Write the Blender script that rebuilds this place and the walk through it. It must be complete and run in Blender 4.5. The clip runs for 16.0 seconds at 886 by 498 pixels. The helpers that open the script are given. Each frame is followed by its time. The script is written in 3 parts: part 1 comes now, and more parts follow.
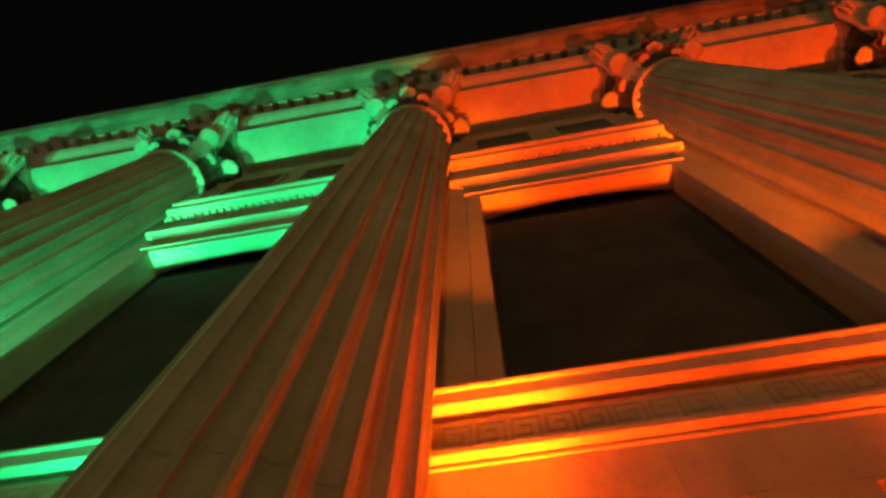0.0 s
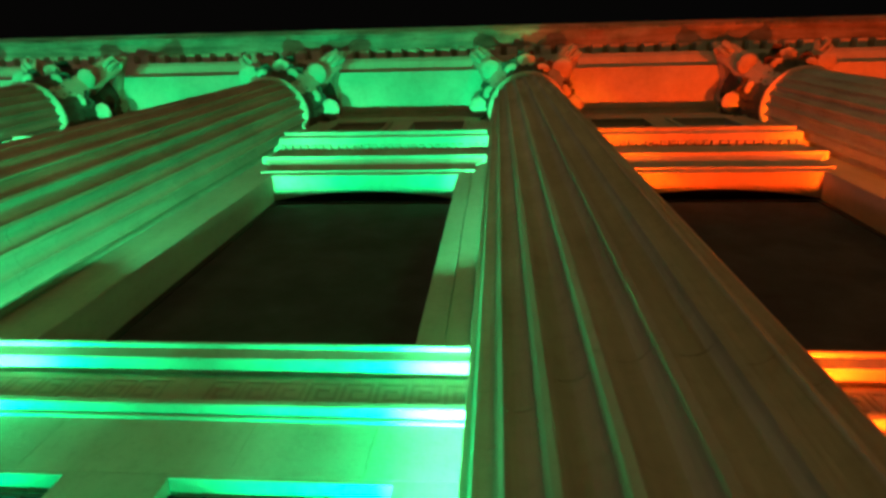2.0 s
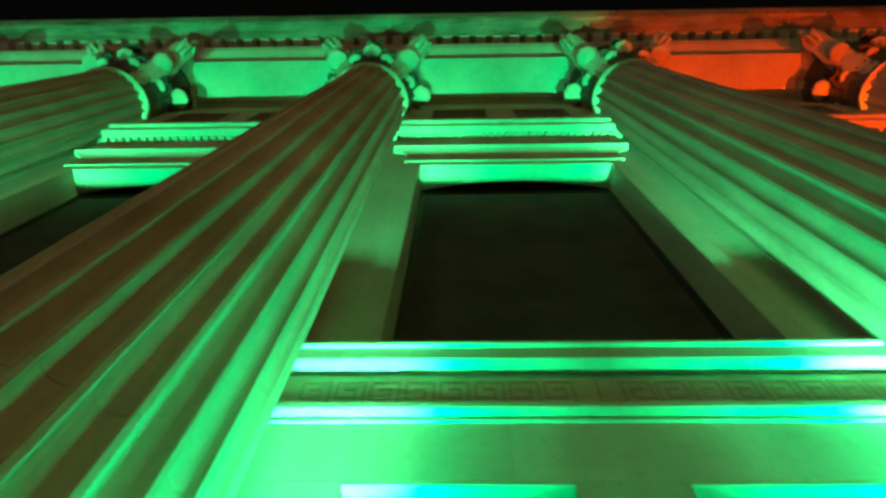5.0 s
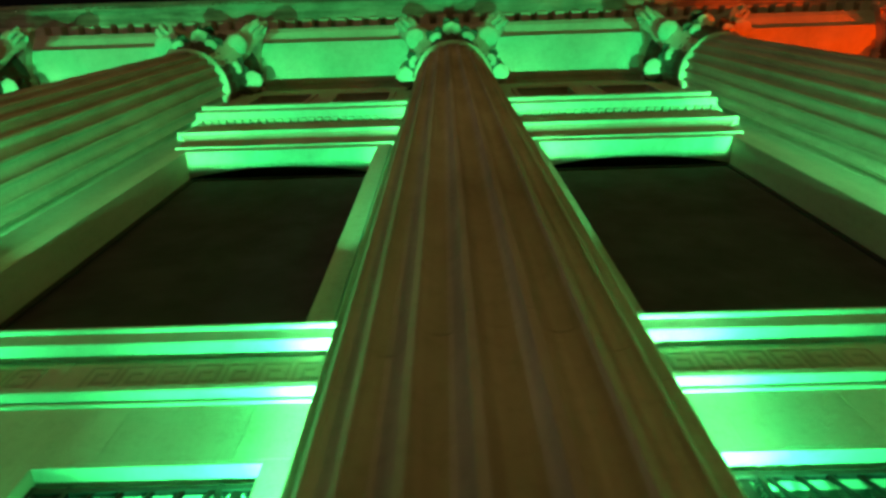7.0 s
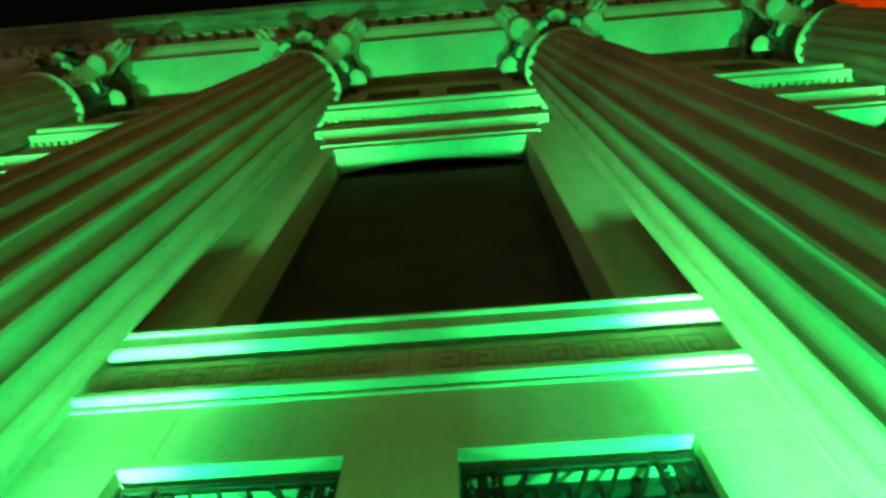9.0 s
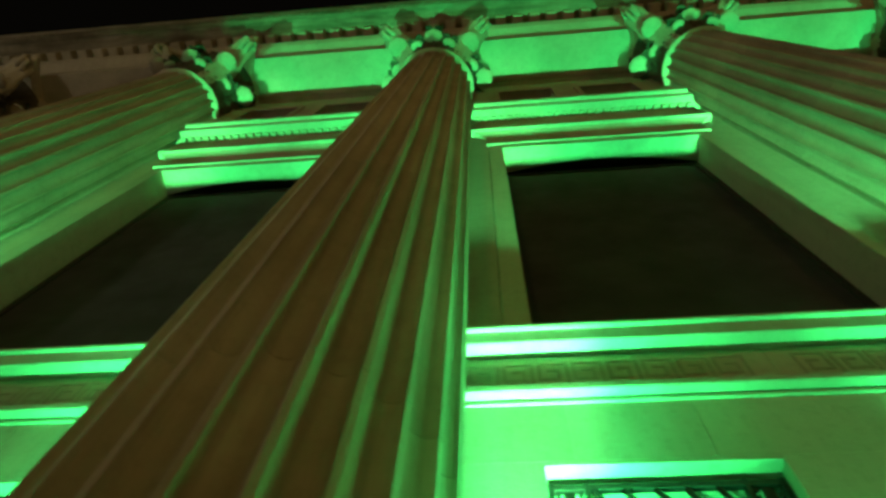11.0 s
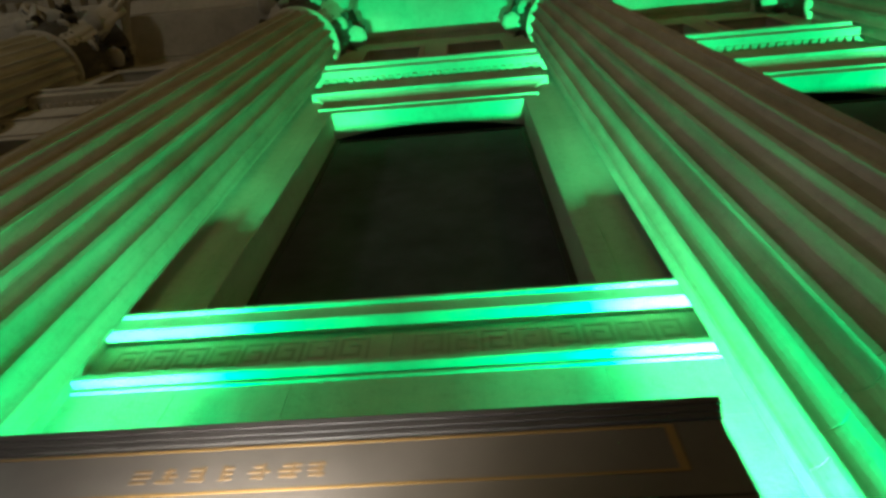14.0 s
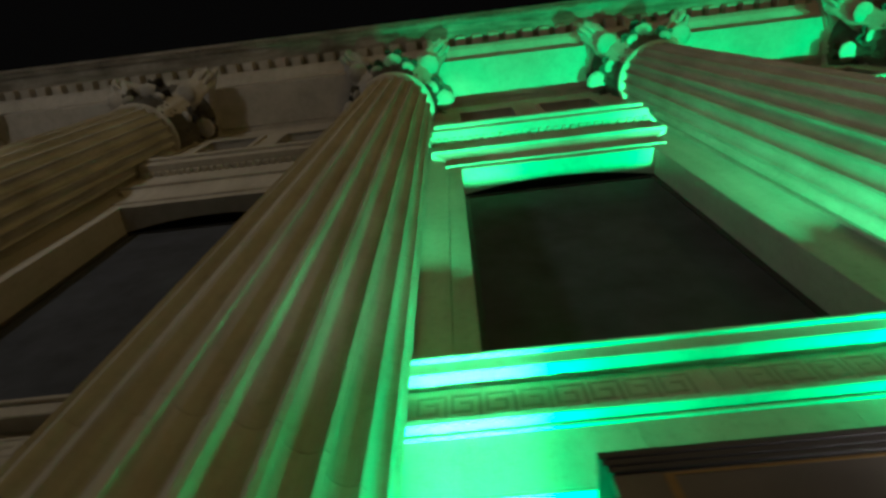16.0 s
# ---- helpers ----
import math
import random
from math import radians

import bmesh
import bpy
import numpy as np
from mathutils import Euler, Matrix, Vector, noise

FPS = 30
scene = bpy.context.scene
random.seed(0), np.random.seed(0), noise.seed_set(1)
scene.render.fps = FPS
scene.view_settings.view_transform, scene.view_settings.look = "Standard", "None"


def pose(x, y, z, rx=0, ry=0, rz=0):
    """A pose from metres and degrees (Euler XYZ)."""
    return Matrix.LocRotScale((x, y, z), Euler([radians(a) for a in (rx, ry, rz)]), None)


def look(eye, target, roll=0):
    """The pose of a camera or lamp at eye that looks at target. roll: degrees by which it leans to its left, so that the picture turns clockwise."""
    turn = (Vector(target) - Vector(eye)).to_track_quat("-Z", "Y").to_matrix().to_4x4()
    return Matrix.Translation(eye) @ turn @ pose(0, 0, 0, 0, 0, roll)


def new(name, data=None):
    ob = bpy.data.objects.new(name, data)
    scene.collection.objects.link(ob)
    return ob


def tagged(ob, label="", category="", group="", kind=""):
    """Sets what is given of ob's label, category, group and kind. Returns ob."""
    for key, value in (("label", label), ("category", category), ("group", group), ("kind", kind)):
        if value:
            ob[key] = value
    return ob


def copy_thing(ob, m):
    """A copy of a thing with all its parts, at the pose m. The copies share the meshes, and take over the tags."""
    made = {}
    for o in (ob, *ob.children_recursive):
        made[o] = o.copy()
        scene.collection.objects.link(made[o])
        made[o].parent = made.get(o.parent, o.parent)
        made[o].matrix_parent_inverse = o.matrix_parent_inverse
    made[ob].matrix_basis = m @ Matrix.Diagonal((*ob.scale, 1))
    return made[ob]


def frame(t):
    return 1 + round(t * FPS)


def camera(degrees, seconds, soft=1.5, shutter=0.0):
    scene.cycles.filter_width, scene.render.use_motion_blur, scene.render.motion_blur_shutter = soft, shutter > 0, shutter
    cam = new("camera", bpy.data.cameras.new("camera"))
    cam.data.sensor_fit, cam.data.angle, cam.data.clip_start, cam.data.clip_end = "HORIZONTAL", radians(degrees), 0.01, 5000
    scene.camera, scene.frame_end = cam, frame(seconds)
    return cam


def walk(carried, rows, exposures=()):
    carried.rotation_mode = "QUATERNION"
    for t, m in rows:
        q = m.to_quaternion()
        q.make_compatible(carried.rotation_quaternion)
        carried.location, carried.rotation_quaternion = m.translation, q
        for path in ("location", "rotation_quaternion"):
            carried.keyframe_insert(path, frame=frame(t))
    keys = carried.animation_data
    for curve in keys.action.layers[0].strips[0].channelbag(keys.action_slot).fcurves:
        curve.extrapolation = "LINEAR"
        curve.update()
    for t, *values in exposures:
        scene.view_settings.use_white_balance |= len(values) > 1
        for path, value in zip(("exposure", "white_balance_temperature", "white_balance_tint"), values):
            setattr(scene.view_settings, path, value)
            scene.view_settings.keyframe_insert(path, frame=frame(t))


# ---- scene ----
PATH = [
    (0, pose(0.958, -1.945, 1.543, 161.50, -1.24, 10.11)),
    (0.5, pose(0.622, -1.867, 1.513, 160.64, -2.55, 8.63)),
    (1, pose(0.262, -1.817, 1.522, 159.57, -4.18, 8.35)),
    (1.5, pose(-0.127, -1.820, 1.524, 158.72, -4.80, 3.02)),
    (2, pose(-0.478, -1.810, 1.554, 160.34, -4.49, 1.50)),
    (2.5, pose(-0.777, -1.909, 1.505, 163.30, -2.13, 2.64)),
    (3, pose(-1.203, -1.920, 1.540, 163.47, -0.92, 0.96)),
    (3.5, pose(-1.596, -1.927, 1.561, 162.40, -0.72, 0.18)),
    (4, pose(-1.961, -1.902, 1.555, 160.40, -2.22, 0.47)),
    (6.5, pose(-3.747, -1.832, 1.587, 158.54, 1.17, 1.55)),
    (7, pose(-4.123, -1.817, 1.573, 157.73, 0.03, 1.72)),
    (7.5, pose(-4.500, -1.794, 1.563, 156.94, 1.07, 1.30)),
    (8, pose(-4.925, -1.786, 1.557, 158.15, 0.86, 2.24)),
    (8.5, pose(-5.287, -1.744, 1.586, 157.39, -0.89, 2.24)),
    (9, pose(-5.692, -1.777, 1.563, 157.68, -0.24, 4.65)),
    (9.5, pose(-6.080, -1.814, 1.545, 158.10, -1.89, 4.77)),
    (12, pose(-8.069, -1.955, 1.554, 157.45, -2.99, 3.85)),
    (12.5, pose(-8.434, -1.996, 1.564, 157.10, -3.64, 1.25)),
    (13, pose(-8.822, -1.989, 1.564, 154.84, -3.18, 1.58)),
    (13.5, pose(-9.207, -2.010, 1.562, 154.57, -4.04, 1.36)),
    (14, pose(-9.538, -1.980, 1.573, 152.94, -0.99, 4.96)),
    (14.5, pose(-9.911, -1.965, 1.529, 155.71, 0.85, 3.99)),
    (15, pose(-10.336, -1.916, 1.584, 157.76, 0.88, 3.50)),
    (15.5, pose(-10.707, -1.891, 1.592, 158.53, 0.41, 5.80)),
    (16, pose(-11.090, -1.920, 1.587, 159.18, -0.05, 6.65)),
]
EXPOSURES = [(0.0, 0.0, 6400, 9), (1.0, -0.05, 6100, 6), (2.5, 0.05, 6300, 7), (3.5, 0.05, 6300, 4), (4.2, -0.1, 6300, 2), (6.5, 0.0, 6700, 8), (7.0, 0.0, 7300, 5), (8.0, -0.1, 6600, 0), (9.0, -0.38, 8900, -14), (9.7, -0.45, 9700, -16), (12.0, 0.0, 6800, 8), (13.5, -0.08, 6600, 3), (14.5, -0.22, 6000, 3), (16.0, 0.05, 5800, 8)]
cam = camera(69.23, 16.0, soft=3.0, shutter=0.4)
walk(cam, PATH, EXPOSURES)

# ---- world and lights ----
world = bpy.data.worlds.new("night_sky")
scene.world = world
world.use_nodes = True
world.node_tree.nodes["Background"].inputs[0].default_value = (0.9, 0.8, 0.7, 1)
world.node_tree.nodes["Background"].inputs[1].default_value = 0.002

COLUMNS = [8, 4, 0, -4, -8, -12, -16, -20]
MIDS = [6, 2, -2, -6, -10, -14, -18]
GREEN, ORANGE = (0.019, 1.0, 0.30), (1.0, 0.054, 0.001)
BAY_COLOUR = {6: ORANGE, 2: ORANGE, -2: GREEN, -6: GREEN, -10: GREEN}
HOT = {GREEN: (0.165, 1.0, 0.35), ORANGE: (1.0, 0.20, 0.002)}
CORE_POWER, BEAM_POWER, WASH_POWER, SPILL_POWER = 9600.0, 5900.0, 2950.0, 430.0
LAMP_X, LAMP_Y, LAMP_Z = {-1: 1.12, 1: 1.20}, -0.50, 0.30
STREET = [((-19.0, -7.5, 8.4), (1.0, 0.92, 0.80), 430.0), ((-10.3, -10.5, 9.0), (1.0, 0.68, 0.22), 255.0), ((1.0, -11.0, 8.4), (1.0, 0.68, 0.22), 380.0), ((12.0, -11.0, 8.4), (1.0, 0.72, 0.26), 280.0)]


def lamp(name, kind, place, target, colour, power, size, cone=90, blend=0.5):
    data = bpy.data.lights.new(name, kind)
    data.color, data.energy = colour, power
    data.shadow_soft_size = size
    if kind == "SPOT":
        data.spot_size, data.spot_blend = radians(cone), blend
    ob = new(name, data)
    ob.matrix_world = look(place, target)
    return ob


# ---- materials ----
def nodes_of(name):
    mat = bpy.data.materials.new(name)
    mat.use_nodes = True
    nt = mat.node_tree
    return mat, nt, nt.nodes["Principled BSDF"]


def noise_node(nt, coord, scale, detail=5.0, rough=0.6):
    n = nt.nodes.new("ShaderNodeTexNoise")
    n.inputs["Scale"].default_value, n.inputs["Detail"].default_value, n.inputs["Roughness"].default_value = scale, detail, rough
    nt.links.new(coord, n.inputs["Vector"])
    return n.outputs["Fac"]


def ramp_node(nt, fac, stops):
    r = nt.nodes.new("ShaderNodeValToRGB")
    while len(r.color_ramp.elements) < len(stops):
        r.color_ramp.elements.new(0.5)
    for e, (p, c) in zip(r.color_ramp.elements, stops):
        e.position, e.color = p, (*c, 1)
    nt.links.new(fac, r.inputs[0])
    return r.outputs[0]


def mix_node(nt, kind, fac, a, b):
    m = nt.nodes.new("ShaderNodeMix")
    m.data_type, m.blend_type = "RGBA", kind
    if isinstance(fac, float):
        m.inputs[0].default_value = fac
    else:
        nt.links.new(fac, m.inputs[0])
    nt.links.new(a, m.inputs[6])
    nt.links.new(b, m.inputs[7])
    return m.outputs[2]


def stone(name, dark, light, streak=0.35, bump=0.25, rough=0.85, spread=0.08, run=(1.0, 1.0, 0.07)):
    """Weathered limestone: clouded colour, rain streaks running down, fine pores."""
    mat, nt, bsdf = nodes_of(name)
    geo = nt.nodes.new("ShaderNodeNewGeometry").outputs["Position"]
    stretch = nt.nodes.new("ShaderNodeMapping")
    stretch.inputs["Scale"].default_value = run
    nt.links.new(geo, stretch.inputs[0])
    cloud = ramp_node(nt, noise_node(nt, geo, 1.3, 6), [(0.3, dark), (0.7, light)])
    runs = ramp_node(nt, noise_node(nt, stretch.outputs[0], 5.0, 7, 0.65), [(0.34, (0.45, 0.42, 0.37)), (0.62, (1, 1, 1))])
    col = mix_node(nt, "MULTIPLY", streak, cloud, runs)
    spots = ramp_node(nt, noise_node(nt, geo, 17.0, 6, 0.7), [(0.36, (0.55, 0.52, 0.46)), (0.5, (1, 1, 1))])
    col = mix_node(nt, "MULTIPLY", 0.22, col, spots)
    info = nt.nodes.new("ShaderNodeObjectInfo")
    tone = nt.nodes.new("ShaderNodeMapRange")
    tone.inputs["To Min"].default_value, tone.inputs["To Max"].default_value = 1 - spread, 1 + spread
    nt.links.new(info.outputs["Random"], tone.inputs["Value"])
    hsv = nt.nodes.new("ShaderNodeHueSaturation")
    nt.links.new(tone.outputs[0], hsv.inputs["Value"])
    nt.links.new(col, hsv.inputs["Color"])
    nt.links.new(hsv.outputs[0], bsdf.inputs["Base Color"])
    bsdf.inputs["Roughness"].default_value = rough
    bsdf.inputs["Specular IOR Level"].default_value = 0.25
    b = nt.nodes.new("ShaderNodeBump")
    b.inputs["Strength"].default_value, b.inputs["Distance"].default_value = bump, 0.02
    nt.links.new(noise_node(nt, geo, 45.0, 5, 0.7), b.inputs["Height"])
    nt.links.new(b.outputs[0], bsdf.inputs["Normal"])
    return mat


def plain(name, colour, rough, metal=0.0, vary=0.3, scale=8.0, spec=0.5):
    mat, nt, bsdf = nodes_of(name)
    geo = nt.nodes.new("ShaderNodeNewGeometry").outputs["Position"]
    low = tuple(c * (1 - vary) for c in colour)
    nt.links.new(ramp_node(nt, noise_node(nt, geo, scale), [(0.3, low), (0.7, colour)]), bsdf.inputs["Base Color"])
    r = nt.nodes.new("ShaderNodeMapRange")
    r.inputs["To Min"].default_value, r.inputs["To Max"].default_value = rough * 0.8, min(1, rough * 1.25)
    nt.links.new(noise_node(nt, geo, scale * 3), r.inputs["Value"])
    nt.links.new(r.outputs[0], bsdf.inputs["Roughness"])
    bsdf.inputs["Metallic"].default_value = metal
    bsdf.inputs["Specular IOR Level"].default_value = spec
    return mat


def glow(name, colour, strength):
    mat, nt, bsdf = nodes_of(name)
    bsdf.inputs["Base Color"].default_value = (*colour, 1)
    bsdf.inputs["Emission Color"].default_value = (*colour, 1)
    bsdf.inputs["Emission Strength"].default_value = strength
    return mat


STONE = stone("limestone", (0.44, 0.395, 0.325), (0.54, 0.49, 0.41), streak=0.25)
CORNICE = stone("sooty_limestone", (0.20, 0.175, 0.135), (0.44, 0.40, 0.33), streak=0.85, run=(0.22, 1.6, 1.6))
# Slightly darker stone, so the key pattern stands out from its fascia.
KEY_STONE = stone("key_pattern_stone", (0.35, 0.31, 0.25), (0.45, 0.40, 0.33), streak=0.3)
# Darker stone for the capital's bell and leaves; their tips stay pale.
DARK_CARVED = stone("dark_carving", (0.055, 0.048, 0.038), (0.17, 0.15, 0.12), streak=0.5, bump=0.4)
SHAFT = stone("column_limestone", (0.44, 0.40, 0.315), (0.62, 0.585, 0.49), streak=0.45, bump=0.14)
CARVED = stone("carved_limestone", (0.40, 0.36, 0.29), (0.58, 0.53, 0.45), streak=0.3, bump=0.3)
PAVING = stone("paving_stone", (0.16, 0.15, 0.14), (0.26, 0.25, 0.23), streak=0.0, rough=0.7)
GLASS = plain("dark_window_glass", (0.085, 0.088, 0.10), 0.8, vary=0.35, scale=2.5, spec=0.04)
FRAME = plain("dark_window_frame", (0.035, 0.032, 0.028), 0.45)
# Shade colour for the added sheet under each tall window's lintel.
SHADE_DARK = plain("painted_shade", (0.008, 0.008, 0.008), 0.9, spec=0.0)
BLIND = plain("pale_blind", (0.55, 0.54, 0.50), 0.8, vary=0.15)
IRON = plain("wrought_iron", (0.02, 0.02, 0.02), 0.5, metal=0.3)
SIGN = plain("dark_lacquer", (0.115, 0.098, 0.082), 0.36, vary=0.3, scale=5.0)
# Darker copy of the lacquer; the cornice's missing lamp light is in its colour.
SIGN_UNLIT = plain("unlit_lacquer", (0.060, 0.053, 0.048), 0.5, vary=0.3, scale=5.0, spec=0.3)
GOLD = plain("gold_paint", (0.26, 0.155, 0.05), 0.5, metal=0.2)
LETTER = plain("dull_gilt", (0.16, 0.10, 0.045), 0.6)
METAL = plain("lamp_housing", (0.05, 0.05, 0.05), 0.5, metal=0.6)
WHITE_GLOW = glow("lit_diffuser", (1.0, 0.93, 0.85), 2.0)


# ---- mesh helpers ----
def mesh_of(name, bm, mat, smooth=False):
    me = bpy.data.meshes.new(name)
    bm.normal_update()
    if smooth:
        for f in bm.faces:
            f.smooth = True
    bm.to_mesh(me)
    bm.free()
    me.materials.append(mat)
    return me


def part(name, bm, mat, parent=None, label="", smooth=False):
    ob = new(name, mesh_of(name, bm, mat, smooth) if isinstance(bm, bmesh.types.BMesh) else bm)
    ob.parent = parent
    return tagged(ob, label)


def empty(name, place=(0, 0, 0)):
    ob = new(name)
    ob.location = place
    return ob


def add_box(bm, x0, x1, y0, y1, z0, z1):
    g = bmesh.ops.create_cube(bm, size=1)["verts"]
    for v in g:
        v.co = Vector(((x0 + x1) / 2 + v.co.x * (x1 - x0), (y0 + y1) / 2 + v.co.y * (y1 - y0), (z0 + z1) / 2 + v.co.z * (z1 - z0)))
    return g


def box(x0, x1, y0, y1, z0, z1, bevel=0.0):
    bm = bmesh.new()
    add_box(bm, x0, x1, y0, y1, z0, z1)
    if bevel:
        bmesh.ops.bevel(bm, geom=bm.edges[:], offset=bevel, segments=2, profile=0.5, affect="EDGES")
    return bm


def prism(profile, x0, x1):
    """A moulding: a closed outline of (y, z) drawn along x."""
    bm = bmesh.new()
    a = [bm.verts.new((x0, y, z)) for y, z in profile]
    b = [bm.verts.new((x1, y, z)) for y, z in profile]
    n = len(profile)
    for i in range(n):
        bm.faces.new((a[i], a[(i + 1) % n], b[(i + 1) % n], b[i]))
    bm.faces.new(a[::-1])
    bm.faces.new(b)
    bmesh.ops.recalc_face_normals(bm, faces=bm.faces[:])
    return bm


def bowed(w, back, rise, z0, z1, steps=16):
    """A thin sheet with a straight back edge and a front edge bowed outward."""
    bm = bmesh.new()
    rings = []
    for i in range(steps + 1):
        x = -w + 2 * w * i / steps
        front = back - 0.006 - rise * (1 - (x / w) ** 2)
        rings.append([bm.verts.new(v) for v in ((x, back, z0), (x, front, z0), (x, front, z1), (x, back, z1))])
    for a, b in zip(rings, rings[1:]):
        for i in range(4):
            bm.faces.new((a[i], a[(i + 1) % 4], b[(i + 1) % 4], b[i]))
    bm.faces.new(rings[0][::-1])
    bm.faces.new(rings[-1])
    bmesh.ops.recalc_face_normals(bm, faces=bm.faces[:])
    return bm


def flare(rows):
    """A moulding returned on three sides, from (half width, front, z) rows."""
    bm = bmesh.new()
    rings = [[bm.verts.new(v) for v in ((-w, 0.05, z), (-w, y, z), (w, y, z), (w, 0.05, z))] for w, y, z in rows]
    for a, b in zip(rings, rings[1:]):
        for i in range(4):
            bm.faces.new((a[i], a[(i + 1) % 4], b[(i + 1) % 4], b[i]))
    bm.faces.new(rings[0][::-1])
    bm.faces.new(rings[-1])
    bmesh.ops.recalc_face_normals(bm, faces=bm.faces[:])
    return bm


def lathe(outline, steps=48):
    """A turned body from (radius, z) rows."""
    bm = bmesh.new()
    rings = [[bm.verts.new((r * math.cos(2 * math.pi * i / steps), r * math.sin(2 * math.pi * i / steps), z)) for i in range(steps)] for r, z in outline]
    for a, b in zip(rings, rings[1:]):
        for i in range(steps):
            bm.faces.new((a[i], a[(i + 1) % steps], b[(i + 1) % steps], b[i]))
    bm.faces.new(rings[0][::-1])
    bm.faces.new(rings[-1])
    return bm


def tube(points, radius, sides=8):
    """A round bar along points, with a radius or a radius a point."""
    bm = bmesh.new()
    pts = [Vector(p) for p in points]
    rings = []
    for i, p in enumerate(pts):
        d = (pts[min(i + 1, len(pts) - 1)] - pts[max(i - 1, 0)]).normalized()
        q = d.to_track_quat("Z", "Y")
        r = radius[i] if isinstance(radius, (list, tuple)) else radius
        rings.append([bm.verts.new(p + q @ Vector((r * math.cos(2 * math.pi * k / sides), r * math.sin(2 * math.pi * k / sides), 0))) for k in range(sides)])
    for a, b in zip(rings, rings[1:]):
        for k in range(sides):
            bm.faces.new((a[k], a[(k + 1) % sides], b[(k + 1) % sides], b[k]))
    bm.faces.new(rings[0][::-1])
    bm.faces.new(rings[-1])
    return bm


# ---- the ground ----
ground = part("ground", box(-400, 400, -400, 400, -0.3, 0.0), PAVING)
tagged(ground, "grey stone pavement in front of the bank facade", "pavement", kind="structure")

# ---- the wall ----
WALL_TOP = 15.3
X_END = (-22.0, 10.0)
HALF_W, HEAD, SILL = 1.087, 8.71, 4.487          # tall window
LOW_OUT, LOW_IN, LOW_HEAD, LOW_SILL, BASE = 1.125, 0.22, 3.56, 1.1, -0.125   # pair of small windows
ATTIC_IN, ATTIC_OUT, ATTIC_SILL, ATTIC_HEAD, UPPER = 0.21, 1.02, 10.75, 11.82, -0.28
FACE = 0.0
bm = bmesh.new()
for m in MIDS:
    for s in (-1, 1):
        add_box(bm, m + s * (HALF_W + 0.005), m + s * 2.0, FACE, 0.5, 3.95, HEAD + 0.005)              # beside the tall window
        add_box(bm, m + s * LOW_OUT, m + s * 2.0, BASE + 0.006, 0.5, 0, LOW_HEAD)
        add_box(bm, m + s * ATTIC_OUT, m + s * 2.0, UPPER, 0.5, ATTIC_SILL, ATTIC_HEAD)
    add_box(bm, m - LOW_IN, m + LOW_IN, BASE + 0.006, 0.5, 0, LOW_HEAD)
    for s in (-1, 1):
        a, b = sorted((m + s * LOW_IN, m + s * LOW_OUT))
        add_box(bm, a, b, BASE + 0.006, 0.5, 0, LOW_SILL)
    add_box(bm, m - 2, m + 2, BASE + 0.006, 0.5, LOW_HEAD, 3.95)
    add_box(bm, m - HALF_W, m + HALF_W, FACE, 0.5, 3.95, SILL - 0.02)
    add_box(bm, m - 2, m + 2, FACE, 0.5, HEAD + 0.005, 10.2)
    add_box(bm, m - 2, m + 2, UPPER, 0.5, 10.2, ATTIC_SILL)
    add_box(bm, m - ATTIC_IN, m + ATTIC_IN, UPPER, 0.5, ATTIC_SILL, ATTIC_HEAD)
    add_box(bm, m - 2, m + 2, UPPER, 0.5, ATTIC_HEAD, 12.28)
    add_box(bm, m - 2, m + 2, UPPER + 0.08, 0.5, 12.28, 13.14)
    add_box(bm, m - 2, m + 2, UPPER, 0.5, 13.14, WALL_TOP)
wall = part("wall_north", bm, STONE)
tagged(wall, "pale limestone bank facade wall with tall windows", "wall", kind="structure")
back = part("wall_back", box(X_END[0], X_END[1], 3.0, 3.2, 0, WALL_TOP), STONE)
tagged(back, "plain inner wall closing the building", "wall", kind="structure")
for i, x in enumerate(X_END):
    side = part("wall_side_%d" % (i + 1), box(x - 0.1, x + 0.1, 0.5, 3.0, 0, WALL_TOP), STONE)
    tagged(side, "plain limestone end wall of the building", "wall", kind="structure")
roof = part("roof", box(X_END[0], X_END[1], 0.0, 3.2, WALL_TOP, WALL_TOP + 0.2), STONE)
tagged(roof, "flat stone roof behind the cornice", "roof", kind="structure")

# ---- entablature: beam, fascias, dentils, corona ----
entab = empty("trim_entablature", (0, 0, 0))
tagged(entab, "limestone entablature with toothed dentil cornice over the columns", "cornice", kind="structure")
for i, (x0, x1) in enumerate(zip([X_END[0]] + COLUMNS[::-1] , COLUMNS[::-1] + [X_END[1]])):
    part("architrave_block", box(x0 + 0.002, x1 - 0.002, -0.995, -0.29, 13.15, 13.698, 0.004), STONE, entab)
part("taenia", prism([(-0.3, 13.70), (-1.0, 13.70), (-1.05, 13.74), (-1.13, 13.79), (-1.19, 13.88), (-1.19, 13.96), (-1.03, 13.98), (-0.3, 13.98)], *X_END), STONE, entab)
part("frieze", box(X_END[0], X_END[1], -1.02, -0.29, 13.982, 14.98), STONE, entab)
part("dentil_backing", box(X_END[0], X_END[1], -1.10, -0.3, 14.982, 15.30), STONE, entab)
part("corona", prism([(-0.3, 15.302), (-1.54, 15.302), (-1.54, 15.27), (-1.60, 15.27), (-1.62, 15.50), (-1.66, 15.52), (-1.70, 15.62), (-1.70, 15.68), (-0.3, 15.72)], *X_END), CORNICE, entab)
EGG_PITCH = 0.135
egg_mesh = mesh_of("egg_ornament", box(-0.055, 0.055, -0.03, 0.0, 0.0, 0.12, 0.014), CORNICE)
x = X_END[0] + 0.1
while x < X_END[1]:
    d = part("egg_ornament", egg_mesh, None, entab)
    d.location = (x, -1.612, 15.33)
    x += EGG_PITCH
